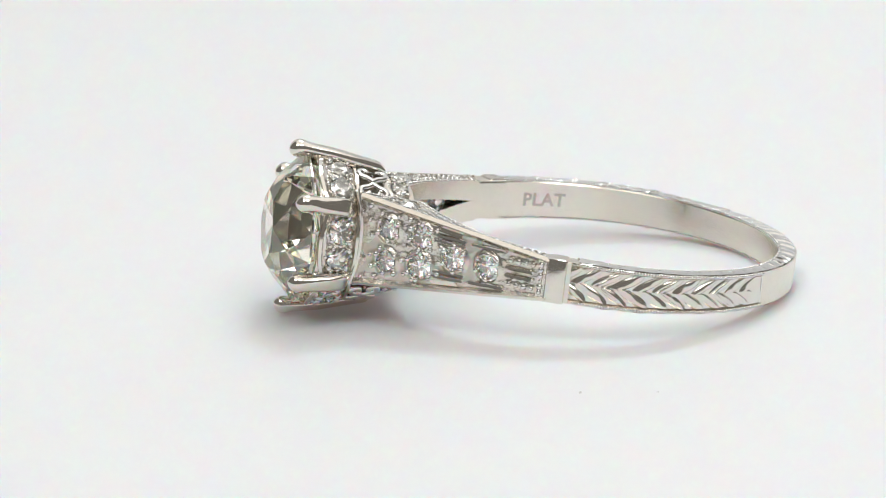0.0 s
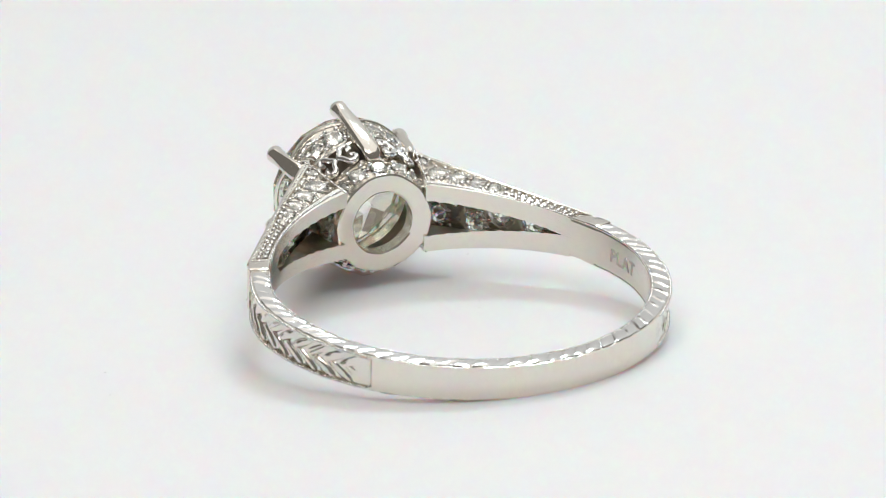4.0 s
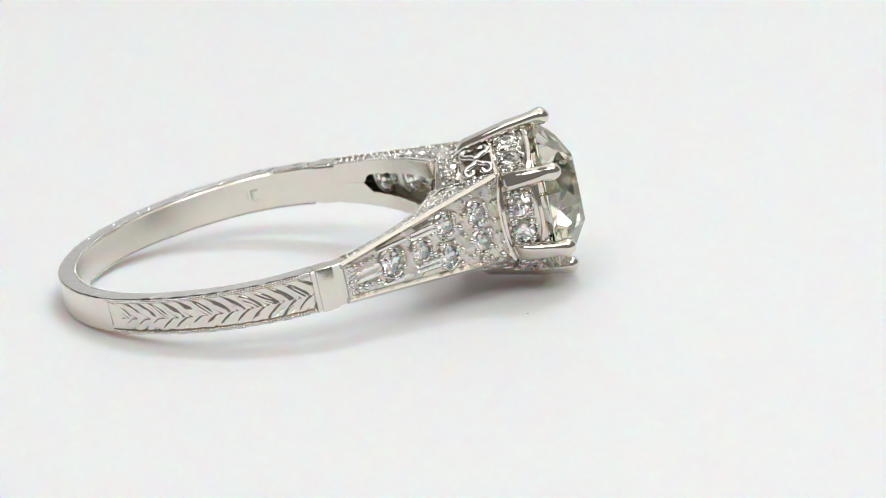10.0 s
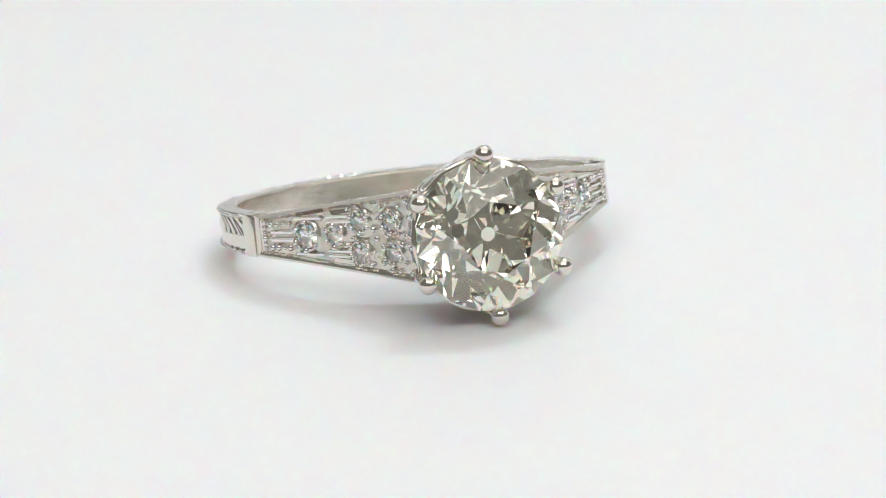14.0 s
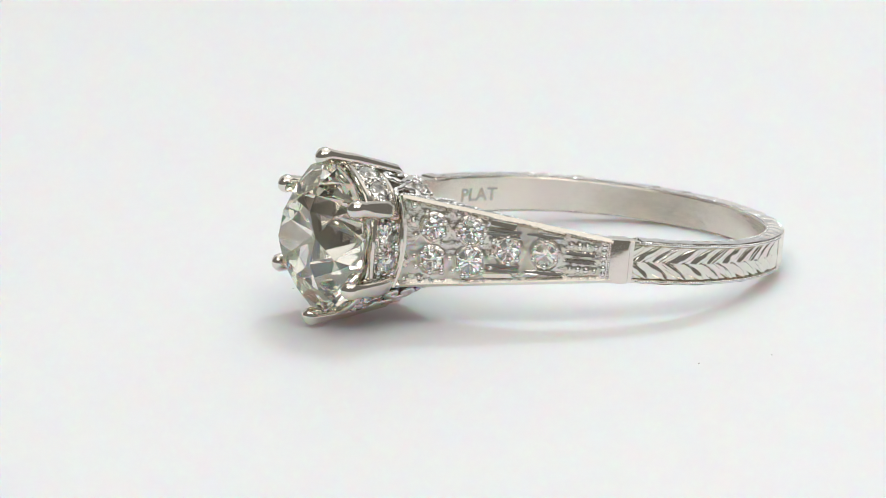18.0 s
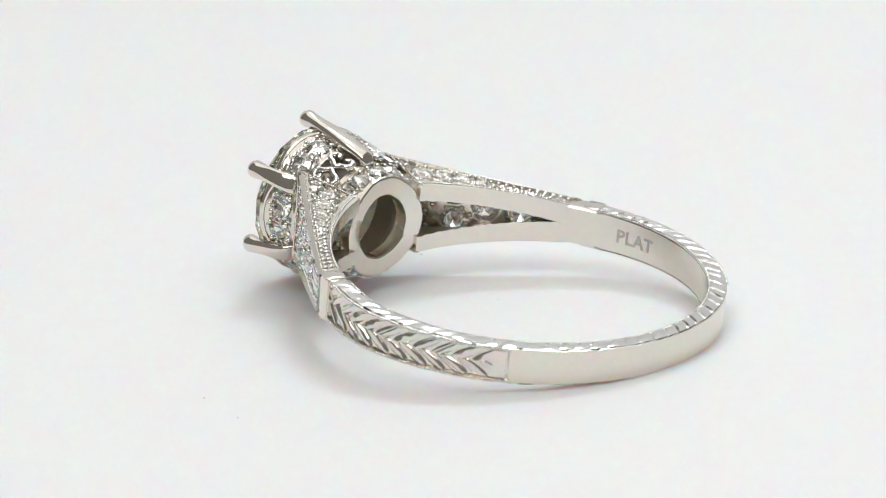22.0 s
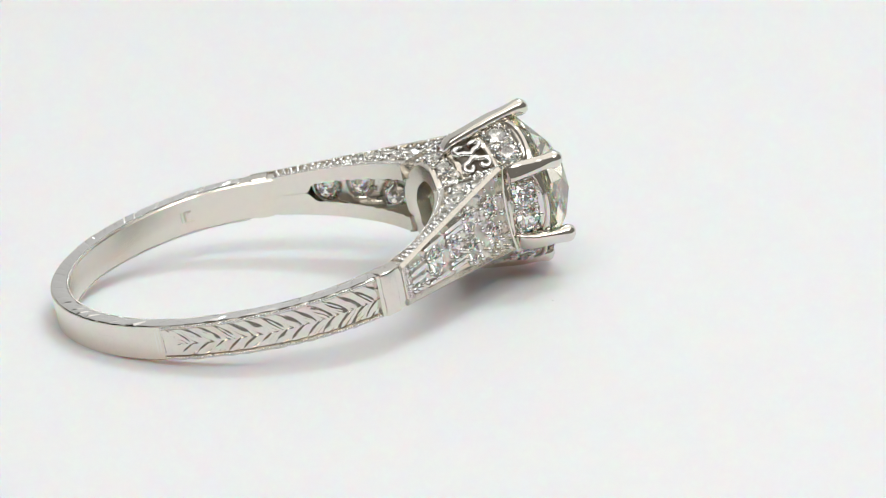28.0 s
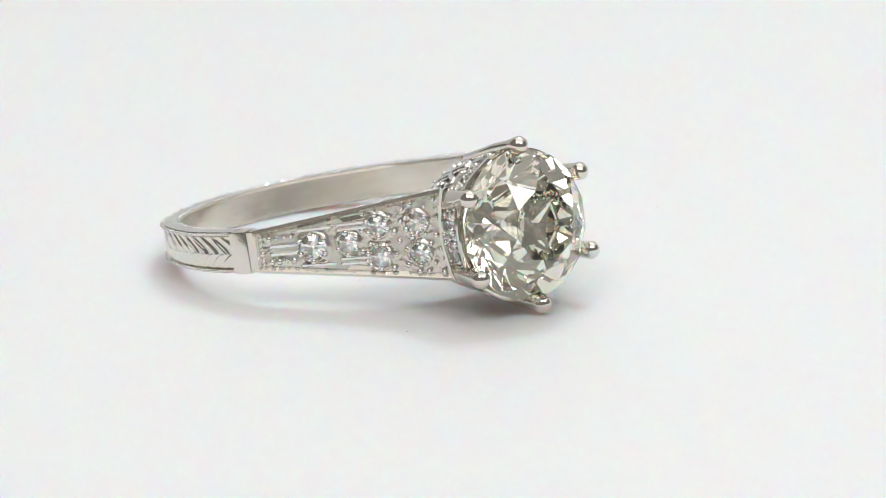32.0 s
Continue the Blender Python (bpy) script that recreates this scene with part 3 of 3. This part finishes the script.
def build_head():
    bm = bmesh.new()
    prof = [(8.16, 1.45), (8.11, 1.52), (8.11, 2.24), (8.16, 2.32), (8.42, 2.38), (8.44, 2.00), (9.22, 2.14), (9.24, 2.58), (9.46, 2.62), (9.50, 2.52), (9.50, 2.10), (8.75, 1.45)]
    revolve(bm, prof, 72)
    for v in bm.verts:
        a = math.atan2(v.co.z, v.co.y)
        worn = 1 + 0.009 * math.sin(4 * a + 1) + 0.006 * math.sin(11 * a) + 0.003 * math.sin(23 * a)
        v.co.y, v.co.z = v.co.y * worn, v.co.z * worn
        v.co.x += 0.15 - (8.1 - math.sqrt(8.1 ** 2 - v.co.y ** 2)) * (1 - ease((v.co.x - 8.5) / 0.7))
    base = part("base_collar", lowered(bm), BRUSHED, ring, "round base plate with an open hole behind the diamond", 30)
    stones, dots = [], []
    for c in (90, 270):
        for d in (-75, -50, -25, 0, 25, 50, 75):
            a = c + d
            set_stone(base, radial(8.83, 2.47, a), round_way(-0.25, 1, a), Vector((1, 0, 0)), 0.42 if abs(d) < 60 else 0.34, 4, 45, 0.11)
            piece("setting_bead", GRAIN, Matrix.Translation(radial(8.83, 2.46, a + 12.5)) @ Matrix.Diagonal((0.1, 0.1, 0.1, 1)), base)
            stones.append((radial(8.83, 2.48, a), 0.42 if abs(d) < 60 else 0.34))
            dots.append(radial(8.83, 2.48, a + 12.5))

    def base_place(a, v, lift):
        x, r = 8.43 + 0.80 * v, 2.38 + 0.20 * v + lift
        y = r * math.cos(radians(a))
        return radial(x + 0.15 - (8.1 - math.sqrt(8.1 ** 2 - y * y)) * (1 - ease((x - 8.5) / 0.7)), r, a)

    relief("tooled_base", base, base_place, [1.5 * q for q in range(240)], [k / 14 for k in range(15)], stones, dots, -0.15, "tooled metal between the base diamonds", True)
    # gallery collar with an arched front edge between the prongs
    bm = bmesh.new()
    rows = []
    for k in range(144):
        a = 2.5 * k
        u = ((a - 30) % 60) / 60
        arch = math.sin(math.pi * u) ** 0.55
        front = 12.16 + 0.50 * arch
        back = 10.86 - 0.10 * arch
        ro = lambda x: 3.02 + 0.17 * (x - 10.7)
        prof = [(back, ro(back) - 0.55), (back, ro(back) - 0.06), (back + 0.06, ro(back)), (back + 0.18, ro(back)), (back + 0.20, ro(back) - 0.50), (front - 0.26, ro(front) - 0.50), (front - 0.24, ro(front)),
                (front - 0.18, ro(front) + 0.06), (front - 0.04, ro(front) + 0.06), (front, ro(front) - 0.02), (front, ro(front) - 0.20), (front - 0.25, ro(front) - 0.50)]
        rows.append([(x, r * math.cos(radians(a)), r * math.sin(radians(a))) for x, r in prof])
    rows.append(rows[0])
    loft(bm, rows, True, False)
    bmesh.ops.remove_doubles(bm, verts=bm.verts, dist=1e-4)
    gallery = part("gallery_collar", lowered(bm), PLATINUM, ring, "scalloped gallery collar set with pairs of small diamonds", 30)
    stones, dots = [], []
    for c in range(0, 360, 60):
        for d in (-11.2, 11.2):
            a = c + d
            set_stone(gallery, radial(11.62, 3.13, a), round_way(-0.17, 1, a), Vector((1, 0, 0)), 0.54, 4, 45, 0.12)
            stones.append((radial(11.62, 3.18, a), 0.54))
        for x, d in ((11.15, 0), (12.08, 0), (11.62, 0), (11.2, 19), (11.2, -19), (12.0, 19), (12.0, -19), (11.6, 21), (11.6, -21), (11.35, 3), (11.9, -3), (11.3, 23), (11.9, 23.5), (11.3, -23), (11.9, -23.5), (12.25, 9), (12.25, -9)):
            piece("setting_bead", GRAIN, Matrix.Translation(radial(x, 3.10 + 0.17 * (x - 11.62), c + d)) @ Matrix.Diagonal((0.12, 0.12, 0.12, 1)), gallery)
            dots.append(radial(x, 3.02 + 0.17 * (x - 10.7), c + d))

    def gallery_place(a, v, lift):
        arch = math.sin(math.pi * (((a - 30) % 60) / 60)) ** 0.55
        x = (11.05 - 0.10 * arch) * (1 - v) + (11.91 + 0.50 * arch) * v
        return radial(x, 3.02 + 0.17 * (x - 10.7) + lift, a)

    relief("tooled_gallery", gallery, gallery_place, [1.2 * q for q in range(300)], [k / 20 for k in range(21)], stones, dots, -0.17, "tooled metal between the gallery diamonds", True)
    # bright seat under the girdle
    bm = bmesh.new()
    revolve(bm, [(12.20, 3.05), (12.20, 3.20), (12.30, 3.27), (12.56, 3.33), (12.62, 3.31), (12.60, 3.22)], 72)
    part("girdle_seat", lowered(bm), ENGRAVED, ring, "bright bevelled seat under the diamond", 30)
    # dull inner wall behind the scrolls, added so the gaps look shaded
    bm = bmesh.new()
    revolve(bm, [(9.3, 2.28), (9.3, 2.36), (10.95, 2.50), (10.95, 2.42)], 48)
    part("inner_wall", lowered(bm), SHADED, gallery, "dull wall behind the scrolls, coloured dark as if in shade", 40)
    # open scrolls between base and gallery
    for c in (60, 120, 240, 300):
        for flip in (1, -1):
            # a C of wire with both ends curled into rings, back to back with its twin
            half = [(0.58 + (0.15 + 0.12 * (w + 100) / 286) * math.cos(radians(w)), 0.37 + (0.15 + 0.12 * (w + 100) / 286) * math.sin(radians(w))) for w in range(-100, 186, 15)]
            half += [(0.25, 0.20), (0.14, 0.08)]
            pts = [(flip * u, v) for u, v in half + [(0.11, 0.0)] + [(u, -v) for u, v in half[::-1]]]
            bm = bmesh.new()
            tube(bm, [radial(10.15 + v, 2.90 + 0.12 * v, c + math.degrees(u / 2.82)) for u, v in pts], [0.16] + [0.15] * (len(pts) - 2) + [0.16], 8)
            part("scroll", bm, CUT, gallery, "open wire scroll", 50)
    # six prongs
    for a, start in ((30, 10.9), (90, 9.3), (150, 10.9), (210, 10.9), (270, 9.3), (330, 10.9)):
        r0 = 2.83 + 0.19 * (start - 9.3)
        path = [(start, r0 - 0.22, 0.24, 0.10), (start + 0.16, r0 - 0.06, 0.37, 0.20), (start + 0.4, r0 + 0.09, 0.42, 0.27), (11.8, 3.38, 0.41, 0.29), (12.6, 3.50, 0.37, 0.29), (12.95, 3.55, 0.365, 0.32),
                (13.18, 3.565, 0.40, 0.385), (13.38, 3.57, 0.415, 0.405), (13.56, 3.55, 0.35, 0.345), (13.68, 3.53, 0.24, 0.24), (13.745, 3.52, 0.11, 0.11), (13.765, 3.515, 0.03, 0.03)]
        bm = bmesh.new()
        rings = []
        tang, out = round_way(0, 1, a + 90), round_way(0, 1, a)
        for j, (x, r, wd, th) in enumerate(path):
            ringpts = []
            p = 0.58 if j < 4 else 0.58 + 0.42 * (j - 3) / 3 if j < 6 else 1.0
            for k in range(18):
                w = 2 * math.pi * k / 18
                cx, sx = math.cos(w), math.sin(w)
                ringpts.append(radial(x, r, a) + tang * math.copysign(abs(cx) ** p, cx) * wd + out * math.copysign(abs(sx) ** p, sx) * th)
            rings.append(ringpts)
        loft(bm, rings)
        part("prong", bm, PLATINUM, ring, "polished claw holding the diamond", 50)
    # the diamond
    bm = brilliant(3.36, 1.62, 1.44, 2.72, 0.33)
    bmesh.ops.rotate(bm, matrix=Matrix.Rotation(radians(90), 3, "Y"), verts=bm.verts)
    bmesh.ops.rotate(bm, matrix=Matrix.Rotation(radians(9), 3, "X"), verts=bm.verts)
    bmesh.ops.translate(bm, vec=(12.93, 0, 0), verts=bm.verts)
    part("centre_diamond", lowered(bm), DIAMOND, ring, "large round old-cut diamond, faintly yellow")


def build_marks():
    """The hallmark inside the band, and a second worn mark as bars."""
    font = bpy.data.curves.new("hallmark", "FONT")
    font.body, font.size, font.extrude, font.space_character, font.offset = "PLAT", 0.86, 0.012, 1.04, 0.016
    tmp = new("hallmark", font)
    me = bpy.data.meshes.new_from_object(tmp.evaluated_get(bpy.context.evaluated_depsgraph_get()))
    bpy.data.objects.remove(tmp)
    wide = max(v.co.x for v in me.vertices)
    for v in me.vertices:
        x, y, z = v.co
        v.co = polar(RIN - 0.004 - z, -80.3 - 14.6 * x / wide, y - 0.30) * MM
    me.materials.clear()
    me.materials.append(MARK)
    ob = new("hallmark", me)
    ob.parent = ring
    tagged(ob, "stamped letters inside the band")
    for u, z, w, h in ((0.32, 0, 0.03, 0.5), (0, -0.3, 0.5, 0.03), (0.14, 0, 0.11, 0.46), (-0.02, 0.19, 0.30, 0.10)):
        bm = bmesh.new()
        rows = []
        for q in (-1, 1):
            a = 92 + math.degrees((u + q * w / 2) / RIN)
            rows.append([polar(RIN + 0.03, a, z - h / 2), polar(RIN - 0.008, a, z - h / 2), polar(RIN - 0.008, a, z + h / 2), polar(RIN + 0.03, a, z + h / 2)])
        loft(bm, rows)
        part("worn_mark", bm, MARK, ring, "worn stamped mark inside the band")


shank = build_shank()
for side in (1, -1):
    build_collar_block(side)
    build_shoulder(side)
build_head()
build_marks()

# ---- dust on the turntable ----
SPECKS = []
speck_rows = ((6.2, -15.8, 0.05), (9.37, -16.21, 0.035), (3.37, 1.59, 0.04), (-0.78, 0.84, 0.03), (2.4, 1.88, 0.03), (-5.06, 3.48, 0.05))
for x, y, r in speck_rows:
    pts = [(random.uniform(-1, 1) * r, random.uniform(-0.6, 0.6) * r, random.uniform(0, 0.7) * r) for _ in range(14)]
    speck = tagged(new("dust_speck", mesh_of("dust_speck", hull(pts), DUST)), "tiny grey dust speck on the white turntable", "dust", "dust specks")
    SPECKS.append((speck, Matrix.Translation((x * MM, y * MM, 0.0))))


def motions():
    rows = [k * 0.25 for k in range(129)]
    turn = lambda t: Matrix.Rotation(-2 * math.pi * t / PERIOD, 4, "Z")
    walk(ring, [(t, turn(t) @ SEAT) for t in rows])
    walk(turntable, [(t, turn(t)) for t in rows])
    for speck, m in SPECKS:
        walk(speck, [(t, turn(t) @ m) for t in rows])


motions()
